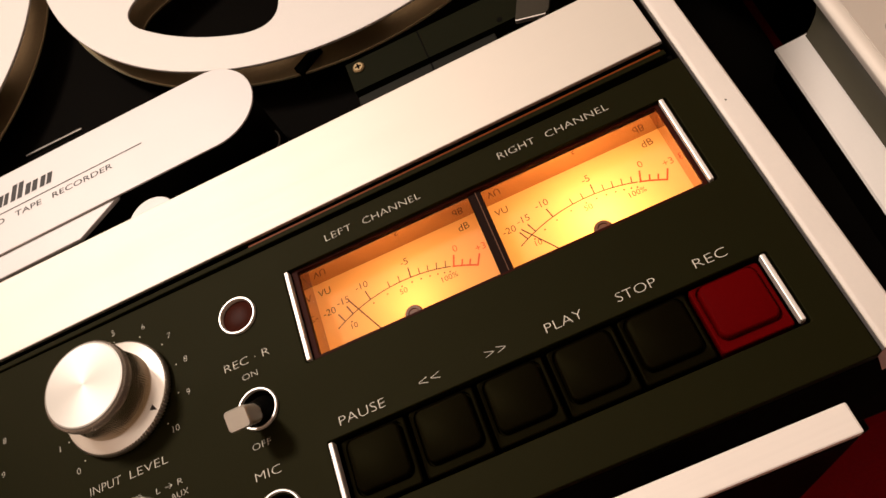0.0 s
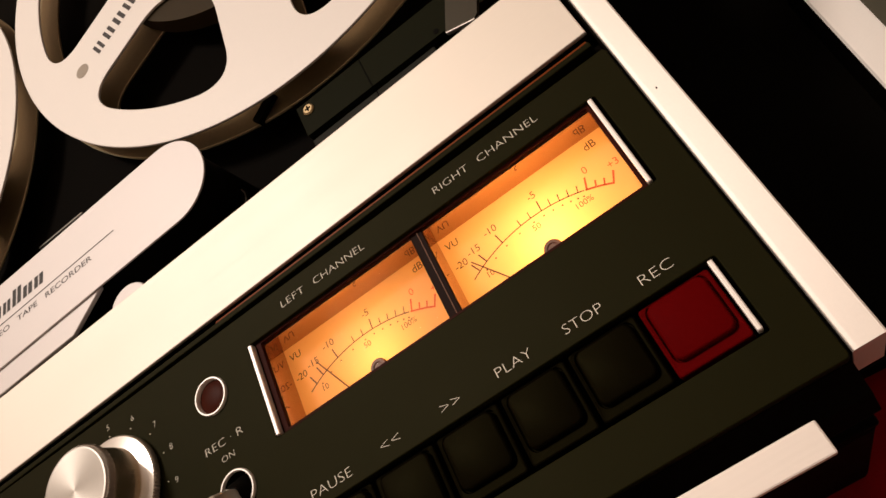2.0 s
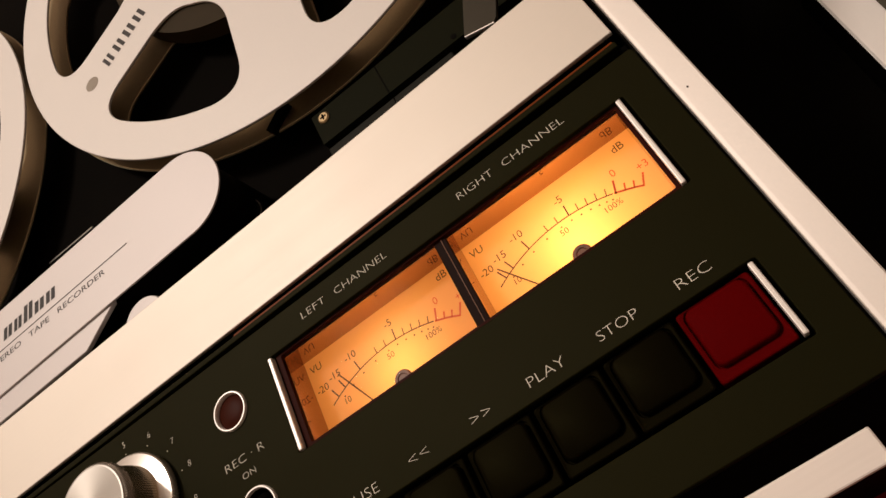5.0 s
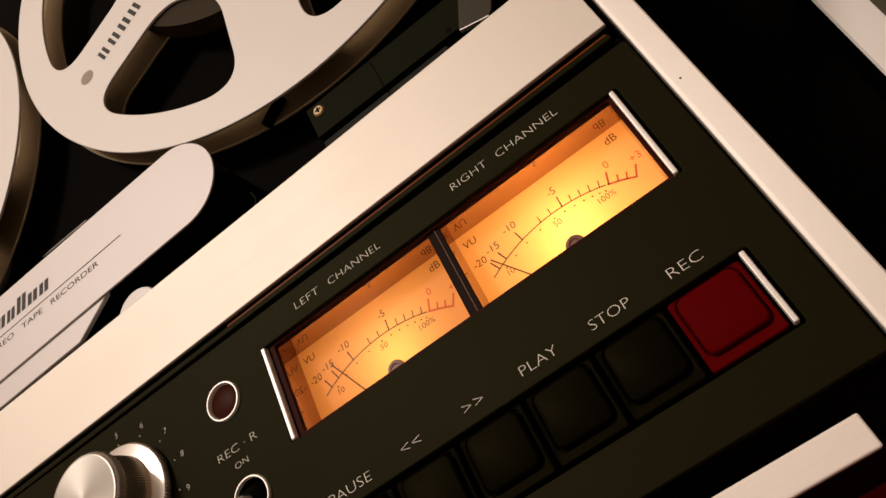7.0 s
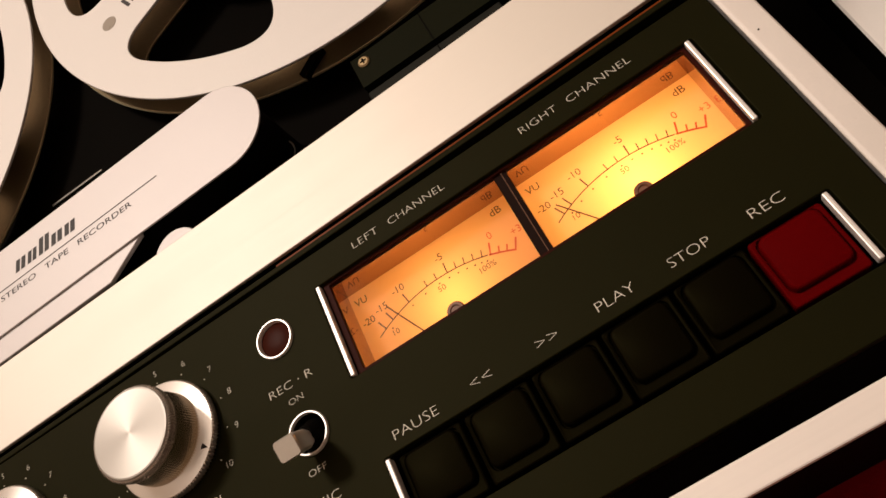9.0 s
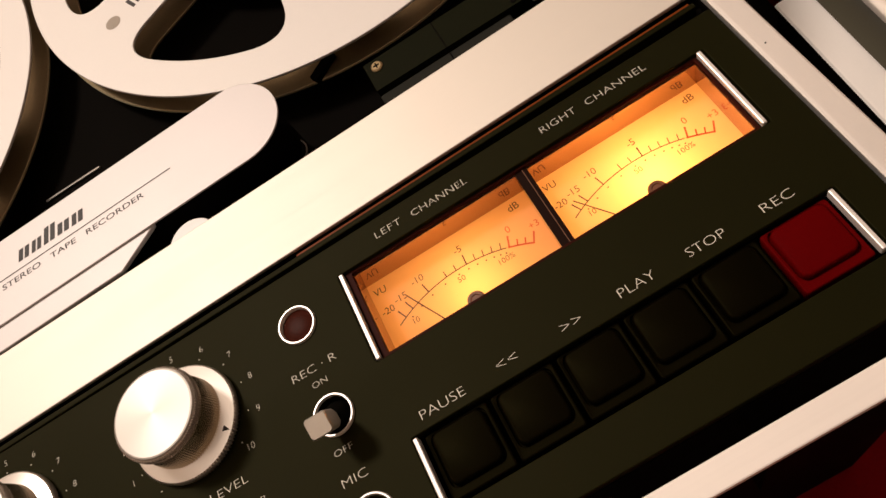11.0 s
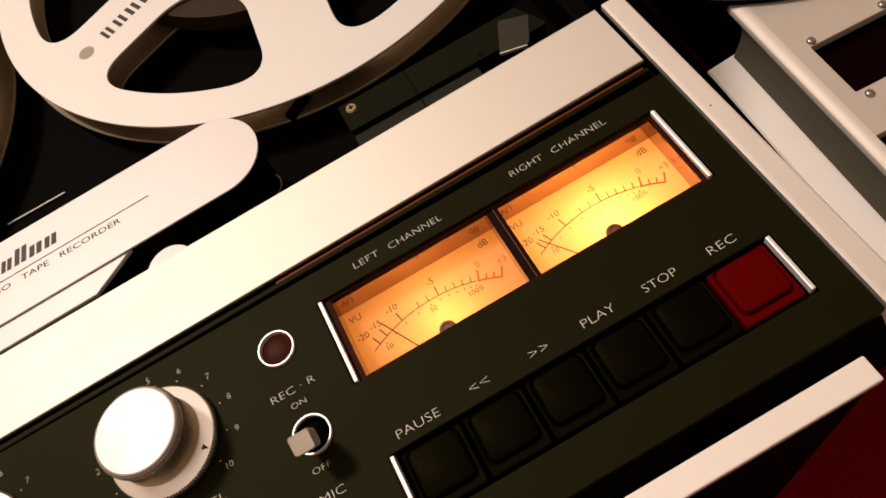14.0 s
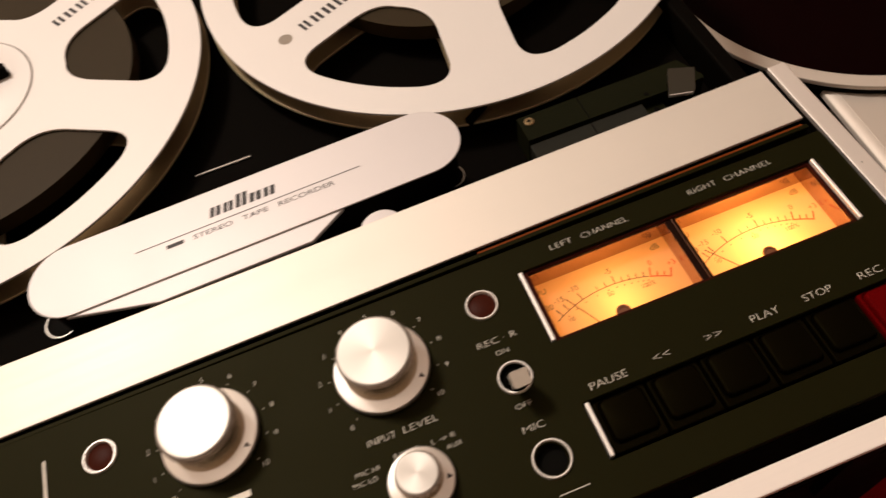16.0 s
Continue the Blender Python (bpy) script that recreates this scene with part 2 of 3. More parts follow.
# ---- the tape recorder ----
FACE = 0.2
rec = thing("tape_recorder", (0, 0, 0), "black and silver reel-to-reel tape recorder lying on red carpet", "tape recorder")
part("cabinet", block(-0.1962, 0.1983, -0.0865, 0.345, 0.0, 0.160, 0.002), DECK_BLACK, rec)
part("side_panel", block(0.1986, 0.2060, 0.0430, 0.345, 0.0, 0.1800, 0.0012), DECK_BLACK, rec, "black case side")
part("side_panel", block(-0.2035, -0.1965, 0.0430, 0.345, 0.0, 0.1800, 0.0012), DECK_BLACK, rec, "black case side")
part("front_housing", block(-0.196, 0.1984, -0.0862, 0.040, 0.1605, 0.1640, 0.0005), DECK_BLACK, rec)

METER_X = ((0.0833, 0.1340), (0.1366, 0.1873))
METER_Y = (-0.0264, -0.0004)
LED_AT = ((0.0654, -0.0060), (-0.0613, -0.0064))
TOGGLE_AT, JACK_AT = (0.0655, -0.0330), (0.0654, -0.0597)
PANEL_X = (-0.195, 0.1983)


def box_outline(x0, x1, y0, y1, r=0.0004):
    return [(x + (x0 + x1) / 2, y + (y0 + y1) / 2) for x, y in rrect(x1 - x0, y1 - y0, r, 3)]


panel = part("control_panel", plate("control_panel", box_outline(*PANEL_X, -0.0778, 0.0098, 0.001),
             [box_outline(0.0803, 0.1899, -0.0268, 0.0002, 0.0006), box_outline(0.0803, 0.1899, -0.0664, -0.0481, 0.0006),
              circle(0.0046, 40, *LED_AT[0]), circle(0.0046, 40, *LED_AT[1]), circle(0.0046, 40, *TOGGLE_AT), circle(0.0046, 40, *JACK_AT)],
             0.1965, FACE, 0.0003), BLACK, rec, "black anodised control panel")
part("panel_lip", block(-0.195, 0.1966, 0.0105, 0.0122, 0.19, 0.1998, 0.0003), BLACK, rec, rot=(0, 0, 0.6))
part("panel_groove", block(*PANEL_X, 0.0070, 0.0142, 0.1825, 0.1962, 0.0002), DECK_BLACK, rec)
# The leaking meter glow is put into this strip's colour; it emits nothing.
part("light_leak_strip", block(0.072, 0.1962, 0.0124, 0.0138, 0.1964, 0.1982, 0.0001), LEAK_AMBER, rec, "thin amber strip coloured as meter light leaking from the gap", rot=(0, 0, 0.6))
part("lower_apron", rings([[(x, -0.0779, 0.1960), (x, -0.0800, 0.1935), (x, -0.0835, 0.1900), (x, -0.0860, 0.1840), (x, -0.0860, 0.1825), (x, -0.070, 0.1825), (x, -0.070, 0.1960)] for x in PANEL_X]), DECK_BLACK, rec)

# silver band over the controls
band = [(-0.196, 0.0140), (0.1976, 0.0153), (0.1976, 0.0411), (-0.196, 0.0409)]
part("aluminium_band", plate("aluminium_band", band, [], 0.1978, 0.1992, 0.00025), BRUSHED, rec, "brushed aluminium band", rot=(0, 0, 0.6))
part("capstan_cap", lathe([(0.0081, 0.1651), (0.0081, 0.1984), (0.0078, 0.1989), (0.0020, 0.19905)], 48, 0.0452, 0.0376), SATIN, rec, "round satin capstan cap", smooth=40)
part("band_backing", block(-0.1955, 0.1972, 0.0156, 0.0380, 0.1825, 0.1977, 0.0003), DECK_BLACK, rec, rot=(0, 0, 0.6))


def side_trim(x0, x1, flip):
    """Rounded aluminium edge profile."""
    prof = [(x0, 0.178), (x0, 0.2004), (x0 + 0.0002, 0.2006), (x0 + 0.0010, 0.20066), (x1 - 0.0003, 0.2008), (x1, 0.2007), (x1, 0.178)]
    return rings([[(flip * x, y, z) for x, z in prof] for y in (-0.0772, 0.0422)])


part("side_trim", side_trim(0.1990, 0.2056, 1), TRIM, rec, "rounded aluminium side trim")
part("side_trim", side_trim(0.1966, 0.2033, -1), TRIM, rec, "rounded aluminium side trim")
part("trim_pit", lathe([(0.00022, 0.2005), (0.00022, 0.20083)], 10, 0.2016, -0.0084), RUBBER, rec)
# Black filler added to darken the narrow gap beside the trim.
part("trim_gap_fill", block(0.1984, 0.1989, -0.0772, 0.0434, 0.178, 0.1988, 0.0003), DECK_BLACK, rec)
part("front_bar", block(-0.184, 0.1866, -0.0903, -0.0838, 0.1980, 0.2006, 0.0004), BAR, rec, "flat aluminium front bar")
for x in (-0.15, 0.0, 0.15):
    part("bar_bracket", block(x - 0.006, x + 0.006, -0.0895, -0.0845, 0.150, 0.1979, 0.0003), DECK_BLACK, rec)

# chrome end strips of the window and the key row
for x in (0.0813, 0.1884):
    part("chrome_strip", block(x - 0.0006, x + 0.0006, -0.0266, -0.0001, 0.1988, 0.2006, 0.0003), CHROME, rec, "bright chrome strip")
    part("chrome_strip", block(x - 0.0006, x + 0.0006, -0.0657, -0.0487, 0.1985, 0.2010, 0.0003), CHROME, rec, "bright chrome strip")


# ---- level meters ----
def scale_lines(c, pieces, z):
    """Arcs and ticks as one printed mesh."""
    bm = bmesh.new()
    for kind, a0, a1, r0, r1 in pieces:
        n = 24 if kind == "arc" else 1
        if kind == "tick":
            w = math.degrees(a1 / 2 / r0)
            a0, a1 = a0 - w, a0 + w
        row = []
        for i in range(n + 1):
            a = radians(a0 + (a1 - a0) * i / n)
            row.append([bm.verts.new((c[0] + r * math.cos(a), c[1] + r * math.sin(a), z)) for r in (r0, r1)])
        for p, q in zip(row, row[1:]):
            bm.faces.new((p[0], p[1], q[1], q[0]))
    return bm


def vu_meter(x0, x1, cx, needle_deg, watts):
    y0, y1 = METER_Y
    zd, c = 0.1890, (cx, -0.0545)
    body = part("vu_meter", plate("vu_meter", box_outline(x0 - 0.0011, x1 + 0.0011, y0 - 0.0012, y1 + 0.0004), [box_outline(x0, x1, y0, y1, 0.0003)], zd, 0.1962, 0.0), AMBER_WALL, rec, "amber backlit level meter")
    for a0, a1, b0, b1 in ((x0 + 0.0002, x1 - 0.0002, y1 - 0.0004, y1 - 0.00005), (x0 + 0.00005, x0 + 0.0004, y0 + 0.0002, y1 - 0.0005), (x1 - 0.0004, x1 - 0.00005, y0 + 0.0002, y1 - 0.0005)):
        part("reflector", block(a0, a1, b0, b1, zd + 0.0001, 0.1972, 0.00002), REFLECTOR, body, "glossy wall that mirrors the dial")
    part("dial", bar2d(x0 - 0.0005, x1 + 0.0005, y0 - 0.0008, y1 + 0.0002, zd - 0.00002), DIAL, body, "glowing amber dial sheet")
    part("lamp_box", plate("lamp_box", box_outline(x0 - 0.0012, x1 + 0.0012, y0 - 0.0014, y1 + 0.0006), [box_outline(x0 - 0.0004, x1 + 0.0004, y0 - 0.0006, y1 + 0.0001)], 0.1672, zd - 0.0004, 0.0), WHITE_LINER, body)
    part("lamp_box_back", block(x0 - 0.0012, x1 + 0.0012, y0 - 0.0014, y1 + 0.0006, 0.1662, 0.1671, 0.0001), WHITE_LINER, body)
    part("window_pane", block(x0 + 0.0005, x1 - 0.0005, y0, y1 - 0.0005, 0.1963, 0.1967, 0.00005), PANE, body).visible_shadow = False
    zi, w = zd + 0.00006, 0.00026
    black = [("arc", 118.5, 72.0, 0.04355, 0.04385)]
    for a, long in ((115.0, 1), (111.2, 1), (103.3, 1), (95.2, 0), (91.2, 0), (87.0, 1), (83.6, 0), (80.4, 0), (77.2, 0), (74.0, 0)):
        black.append(("tick", a, w * (1.3 if long else 1.0), 0.0437, 0.0468 if long else 0.0456))
    for a in (113.5, 108.5, 103.0, 97.0, 91.0, 87.0, 83.4, 80.0, 77.0, 74.5, 72.4):
        black.append(("tick", a, 0.00042, 0.0420, 0.0424))
    red = [("arc", 71.5, 62.3, 0.0434, 0.0439), ("tick", 71.0, w * 1.8, 0.0434, 0.0470)]
    red += [("tick", a, w * 1.6, 0.0434, 0.0455) for a in (68.0, 65.2)] + [("tick", 62.3, w * 1.8, 0.0434, 0.0470)]
    part("scale", scale_lines(c, black, zi), INK_DIAL, body)
    part("red_scale", scale_lines(c, red, zi), INK_RED, body)

    def mark(s, dx, y, h, ink=INK_DIAL):
        lettering(s, ink, body, cx + dx, None, y, h, zi, name="marking", centre=True, bold=0.021)

    mark("VU", -0.0218, -0.0039, 0.0020)
    mark("dB", 0.0207, -0.0033, 0.0021)
    for s, r, a, ink in (("-20", 0.0494, 116.4, INK_DIAL), ("-15", 0.0488, 111.0, INK_DIAL), ("-10", 0.0489, 103.4, INK_DIAL), ("-5", 0.0489, 87.7, INK_DIAL), ("0", 0.0489, 70.6, INK_RED), ("+3", 0.0490, 62.3, INK_RED)):
        mark(s, r * math.cos(radians(a)), c[1] + r * math.sin(radians(a)), 0.0020, ink)
    for s, a in (("10", 113.6), ("50", 91.0), ("100%", 72.6)):
        mark(s, 0.0408 * math.cos(radians(a)), c[1] + 0.0408 * math.sin(radians(a)), 0.0016)
    a = radians(needle_deg)
    d = Vector((math.cos(a), math.sin(a)))
    base, tip = Vector((cx, -0.0395)) + d * 0.008, Vector((cx, -0.0395)) + d * 0.0332
    part("needle", tube([(*base, zd + 0.0016), (*tip, zd + 0.0016)], 0.00017, 6), INK_DIAL, body, "thin dark needle")
    part("pivot_cover", lathe([(0.0025, zd + 0.0001), (0.0025, zd + 0.0006), (0.0022, zd + 0.0010), (0.0015, zd + 0.0010), (0.0013, zd + 0.0007)], 32, cx, -0.0215), PIVOT, body, "round dark pivot cover", smooth=40)
    data = bpy.data.lights.new("meter_bulb", "POINT")
    data.energy, data.color, data.shadow_soft_size = watts, (1.0, 0.66, 0.26), 0.0022
    bulb = new("meter_bulb", data)
    bulb.location = (cx + 0.001, -0.0175, 0.1778)


vu_meter(*METER_X[0], 0.1084, 118.0, 0.0125)
vu_meter(*METER_X[1], 0.1619, 125.0, 0.0245)
part("meter_divider", block(0.1344, 0.1362, -0.0266, 0.0, 0.1890, 0.1972, 0.0003), DIVIDER, rec)
part("divider_cap", block(0.1335, 0.1371, -0.0264, -0.0003, 0.1973, 0.1979, 0.0002), DIVIDER, rec)
part("divider_ridge", block(0.1357, 0.1359, -0.0262, -0.0006, 0.1980, 0.1982, 0.00005), PIVOT, rec, "thin brown ridge")
part("window_lip", plate("window_lip", box_outline(0.0822, 0.1876, -0.02675, 0.00015), [box_outline(0.0838, 0.1868, -0.0257, -0.0005, 0.0005)], 0.1973, 0.1988, 0.0001), LIP_RED, rec, "dark red plastic lip of the window")
part("meter_tray", block(0.0800, 0.1902, -0.0290, 0.0022, 0.1641, 0.1660, 0.0002), DECK_BLACK, rec)


# ---- key row ----
def key(x, red):
    mat = KEY_RED if red else KEY_BLACK
    w, h, y = 0.0166, 0.0164, -0.05715
    px, py, dy = 0.0138, 0.0132, 0.0010
    body = rings([at_z(rrect(w, h, 0.0008), 0.1835), at_z(rrect(w, h, 0.0008), 0.1982), at_z(rrect(w - 0.0004, h - 0.0004, 0.0007), 0.1987), at_z(rrect(w - 0.0010, h - 0.0010, 0.0006), 0.1988),
                  at_z(rrect(px + 0.0008, py + 0.0008, 0.0022), 0.1987, 0, dy), at_z(rrect(px + 0.0004, py + 0.0004, 0.0021), 0.1978, 0, dy)])
    base = part("key", body, mat, rec, "red record key" if red else "black push key", loc=(x, y, 0))
    pad = rings([at_z(rrect(px, py, 0.0020), 0.1976, 0, dy), at_z(rrect(px - 0.0002, py - 0.0002, 0.0019), 0.1994, 0, dy), at_z(rrect(px - 0.0006, py - 0.0006, 0.0018), 0.2000, 0, dy), at_z(rrect(px - 0.0014, py - 0.0014, 0.0015), 0.2002, 0, dy)])
    part("finger_pad", pad, mat, base, smooth=50)
    return base


KEY_X = [0.0824 + 0.01755 * (i + 0.5) for i in range(6)]
for i, x in enumerate(KEY_X):
    key(x, i == 5)
part("key_tray", block(0.0795, 0.1905, -0.0692, -0.0475, 0.1826, 0.1834, 0.0002), DECK_BLACK, rec)


# ---- knobs ----
def knob(x, y, r_base, r_cap, z_base, z_cap, n, pointer=-37.0, name="level_knob"):
    base = part(name, knurled([(r_base - 0.0002, FACE + 0.0004, True), (r_base, FACE + 0.0008, True), (r_base, z_base - 0.0012, True), (r_base - 0.0005, z_base - 0.0007, False), (r_cap - 0.0012, z_base + 0.0004, False)], n + 70, 0.0007), KNOB_DISC, rec, "turned aluminium double knob", loc=(x, y, 0))
    part("collar", knurled([(r_cap - 0.0001, z_base, True), (r_cap - 0.0002, z_base + 0.0020, True), (r_cap - 0.0008, z_cap - 0.0038, True), (r_cap - 0.0014, z_cap - 0.0034, False)], n + 50, 0.0005), KNURL, base, "finely ridged dark collar")
    part("cap", lathe([(r_cap - 0.0012, z_cap - 0.0012), (r_cap - 0.0006, z_cap - 0.0004), (r_cap - 0.0008, z_cap - 0.0001), (r_cap - 0.0012, z_cap)], 96), TURNED, base, "spun aluminium cap")
    part("cap_rim", knurled([(r_cap - 0.0009, z_cap - 0.0034, False), (r_cap, z_cap - 0.0029, True), (r_cap, z_cap - 0.0009, True), (r_cap - 0.0006, z_cap - 0.0005, False)], n + 60, 0.0009), RIM, base, "finely toothed bright rim")
    a = radians(pointer)
    tri = bmesh.new()
    rr = (r_base + r_cap) / 2 - 0.0001
    mid = Vector((rr * math.cos(a), rr * math.sin(a)))
    d, s = Vector((math.cos(a), math.sin(a))), Vector((-math.sin(a), math.cos(a)))
    tri.faces.new([tri.verts.new((*q, z_base + 0.00006 + 0.0011 * (q.length - r_base + 0.0005) / (r_cap - r_base - 0.0007) - 0.0007)) for q in (mid + d * 0.0010, mid - d * 0.0007 + s * 0.0008, mid - d * 0.0007 - s * 0.0008)])
    part("pointer", tri, INK_DARK, base)
    return base


def turned_metal():
    """Aluminium spun on a lathe: fine rings stretch the gloss into rays."""
    mat = bpy.data.materials.new("spun_aluminium")
    mat.use_nodes = True
    nt = mat.node_tree
    b = nt.nodes["Principled BSDF"]
    b.inputs["Base Color"].default_value = (0.52, 0.50, 0.47, 1)
    b.inputs["Metallic"].default_value, b.inputs["Roughness"].default_value = 0.85, 0.52
    b.inputs["Anisotropic"].default_value = 0.55
    tangent = nt.nodes.new("ShaderNodeTangent")
    tangent.direction_type, tangent.axis = "RADIAL", "Z"
    nt.links.new(tangent.outputs[0], b.inputs["Tangent"])
    coord, wave, relief = nt.nodes.new("ShaderNodeTexCoord"), nt.nodes.new("ShaderNodeTexWave"), nt.nodes.new("ShaderNodeBump")
    wave.wave_type, wave.rings_direction = "RINGS", "Z"
    wave.inputs["Scale"].default_value, wave.inputs["Distortion"].default_value = 900, 1.5
    relief.inputs["Strength"].default_value, relief.inputs["Distance"].default_value = 0.012, 0.0002
    nt.links.new(coord.outputs["Object"], wave.inputs["Vector"])
    nt.links.new(wave.outputs["Fac"], relief.inputs["Height"])
    nt.links.new(relief.outputs[0], b.inputs["Normal"])
    return mat


TURNED = turned_metal()
RIM = material("toothed_rim_metal", (0.80, 0.75, 0.70), 0.26, 0.8, vary=0.06)
KNOB_DISC = material("turned_disc_metal", (0.95, 0.93, 0.90), 0.30, 0.9, vary=0.02, bump=0.0, rough_vary=0.02)
KNURL = material("ridged_steel", (0.72, 0.66, 0.55), 0.24, 1.0, vary=0.1, bump=0.0, rough_vary=0.03)
KNOBS = ((0.0288, -0.0143), (-0.0268, -0.0143))
for x, y in KNOBS:
    knob(x, y, 0.0153, 0.0118, 0.2035, 0.2148, 150)
knob(0.0288, -0.0517, 0.0100, 0.0068, 0.2030, 0.2095, 100, -15.0, "selector_knob")

# dial figures round the two level knobs
for x, y in KNOBS:
    for i in range(11):
        a = radians(225 - 27 * i)
        lettering(str(i), INK_LIGHT, rec, x + 0.0201 * math.cos(a), None, y + 0.0201 * math.sin(a), 0.0017, FACE + 0.00008, name="figure", centre=True)
        part("dot", lathe([(0.00018, FACE + 0.00002), (0.00016, FACE + 0.00008)], 10, x + 0.0172 * math.cos(a), y + 0.0172 * math.sin(a)), INK_LIGHT, rec)


# ---- lamps, switch, socket ----
def bezel(x, y, r, name, label):
    return part(name, lathe([(r - 0.0008, FACE - 0.0030), (r, FACE - 0.0002), (r, FACE + 0.0006), (r - 0.0002, FACE + 0.0009), (r - 0.0005, FACE + 0.0009), (r - 0.0007, FACE + 0.0005), (r - 0.0008, FACE - 0.0030)], 56, cap=False), CHROME, rec, label, loc=(x, y, 0), smooth=40)


for x, y in LED_AT:
    b = bezel(x, y, 0.0053, "record_lamp", "unlit dark red record lamp in a bright ring")
    part("lens", lathe([(0.0046, FACE - 0.0032), (0.0046, FACE - 0.0006), (0.0036, FACE - 0.0001), (0.0018, FACE + 0.0002), (0.0004, FACE + 0.00025)], 40), LEDGLASS, b, "dark red lens", smooth=60)
b = bezel(*TOGGLE_AT, 0.0054, "toggle_switch", "metal toggle switch set to off")
part("well", lathe([(0.0047, FACE - 0.0034), (0.0047, FACE - 0.0028)], 32), RUBBER, b)
part("sleeve", lathe([(0.0040, 0.0004), (0.0034, 0.0022), (0.0026, 0.0056), (0.0022, 0.0064)], 32), RUBBER, b, "black rubber sleeve", loc=(0.0, 0.0002, FACE - 0.0032), rot=(14, 0, 0), smooth=40)
lever = rings([at_z(rrect(0.0026, 0.0026, 0.0011), 0.0), at_z(rrect(0.0034, 0.0034, 0.0012), 0.004), at_z(rrect(0.0052, 0.0048, 0.0009), 0.0085), at_z(rrect(0.0058, 0.0052, 0.0009), 0.0150), at_z(rrect(0.0053, 0.0047, 0.0008), 0.0156)])
part("lever", lever, LEVER, b, "flattened steel lever", loc=(-0.0001, -0.0002, FACE - 0.002), rot=(21, 0, 0), smooth=25)
b = bezel(*JACK_AT, 0.0058, "microphone_socket", "black microphone socket with a bright ring")
part("well", lathe([(0.0047, FACE - 0.0034), (0.0047, FACE - 0.0030)], 32), RUBBER, b)

# ---- printed words on the panel ----
ZI = FACE + 0.00008
for s, x0, x1, y, h in (("LEFT", 0.0942, 0.1020, 0.0037, 0.0020), ("CHANNEL", 0.1054, 0.1222, 0.0036, 0.0020), ("RIGHT", 0.1452, 0.1556, 0.0042, 0.0020), ("CHANNEL", 0.1587, 0.1762, 0.0041, 0.0020), ("PAUSE", 0.0846, 0.0965, -0.0457, 0.0023),
                        ("<<", 0.1057, 0.1111, -0.0451, 0.0023), (">>", 0.1227, 0.1280, -0.0453, 0.0023), ("PLAY", 0.1380, 0.1472, -0.0452, 0.0023), ("STOP", 0.1557, 0.1653, -0.0453, 0.0023),
                        ("REC", 0.1747, 0.1824, -0.0454, 0.0023), ("REC \u00b7 R", 0.0588, 0.0716, -0.0202, 0.0021), ("ON", 0.0631, 0.0673, -0.0243, 0.0016), ("OFF", 0.0619, 0.0669, -0.0427, 0.0016),
                        ("MIC", 0.0611, 0.0678, -0.0502, 0.0021), ("INPUT", 0.0173, 0.0261, -0.0363, 0.0021), ("LEVEL", 0.0287, 0.0395, -0.0363, 0.0021), ("RADIO", 0.0235, 0.0312, -0.0425, 0.0015), ("L \u2192 R", 0.0352, 0.0425, -0.0428, 0.0015),
                        ("AUX", 0.0388, 0.0436, -0.0458, 0.0015), ("MIC HI", 0.0112, 0.0185, -0.0437, 0.0015), ("MIC LO", 0.0098, 0.0172, -0.0465, 0.0015)):
    lettering(s, INK_LIGHT, rec, x0, x1, y, h, ZI)
part("printed_bar", bar2d(-0.0330, -0.0190, -0.0363, -0.0344, ZI), INK_LIGHT, rec)
part("divider_line", bar2d(-0.0793, -0.0785, -0.0350, -0.0008, ZI), INK_LIGHT, rec)
part("panel_line", bar2d(0.0630, 0.0722, -0.0701, -0.0699, ZI), INK_LIGHT, rec)

# ---- tape deck above the band ----
part("deck_plate", block(-0.196, 0.198, 0.0420, 0.343, 0.1605, 0.1650, 0.0005), DECK_BLACK, rec, "matt black deck plate")
part("deck_groove", block(-0.0225, 0.0032, 0.1241, 0.1250, 0.1651, 0.1660, 0.0002), GREY_STEEL, rec, "thin pale strip")


def stadium(length, r, cx, cy, n=24):
    pts = []
    for i in range(n + 1):
        a = radians(-90 + 180 * i / n)
        pts.append((cx + length / 2 - r + r * math.cos(a), cy + r * math.sin(a)))
    for i in range(n + 1):
        a = radians(90 + 180 * i / n)
        pts.append((cx - length / 2 + r + r * math.cos(a), cy + r * math.sin(a)))
    return pts


COVER_Y = 0.0670
cover = part("head_cover", plate("head_cover", stadium(0.1668, 0.0155, 0.0020, COVER_Y), [], 0.1983, 0.1990, 0.0002), SATIN, rec, "long rounded satin head cover")
part("cover_body", plate("cover_body", stadium(0.1620, 0.0138, 0.0020, COVER_Y + 0.0008), [], 0.1651, 0.1982, 0.0), DECK_BLACK, cover)
part("cover_apron", plate("cover_apron", [(-0.0365, 0.0432), (0.0200, 0.0432), (0.0342, 0.0518), (0.0342, 0.0545), (-0.0690, 0.0545), (-0.0690, 0.0518)], [], 0.1965, 0.19815, 0.0003), SATIN, cover, "satin lower plate with slanted ends")
ZC = 0.19906
turn = Matrix.Rotation(radians(1.3), 3, "Z")
cover.rotation_euler[2] = radians(1.3)
cover.location = Vector((0, COVER_Y, 0)) - turn @ Vector((0, COVER_Y, 0))
part("cover_line", bar2d(-0.0414, 0.0459, 0.06675, 0.06715, ZC), INK_DARK, cover)
lettering("STEREO   TAPE   RECORDER", INK_DARK, cover, -0.0198, 0.0348, 0.0630, 0.0021, ZC, bold=0.028)
part("printed_bar", bar2d(-0.0300, -0.0235, 0.0632, 0.0649, ZC), INK_DARK, cover)


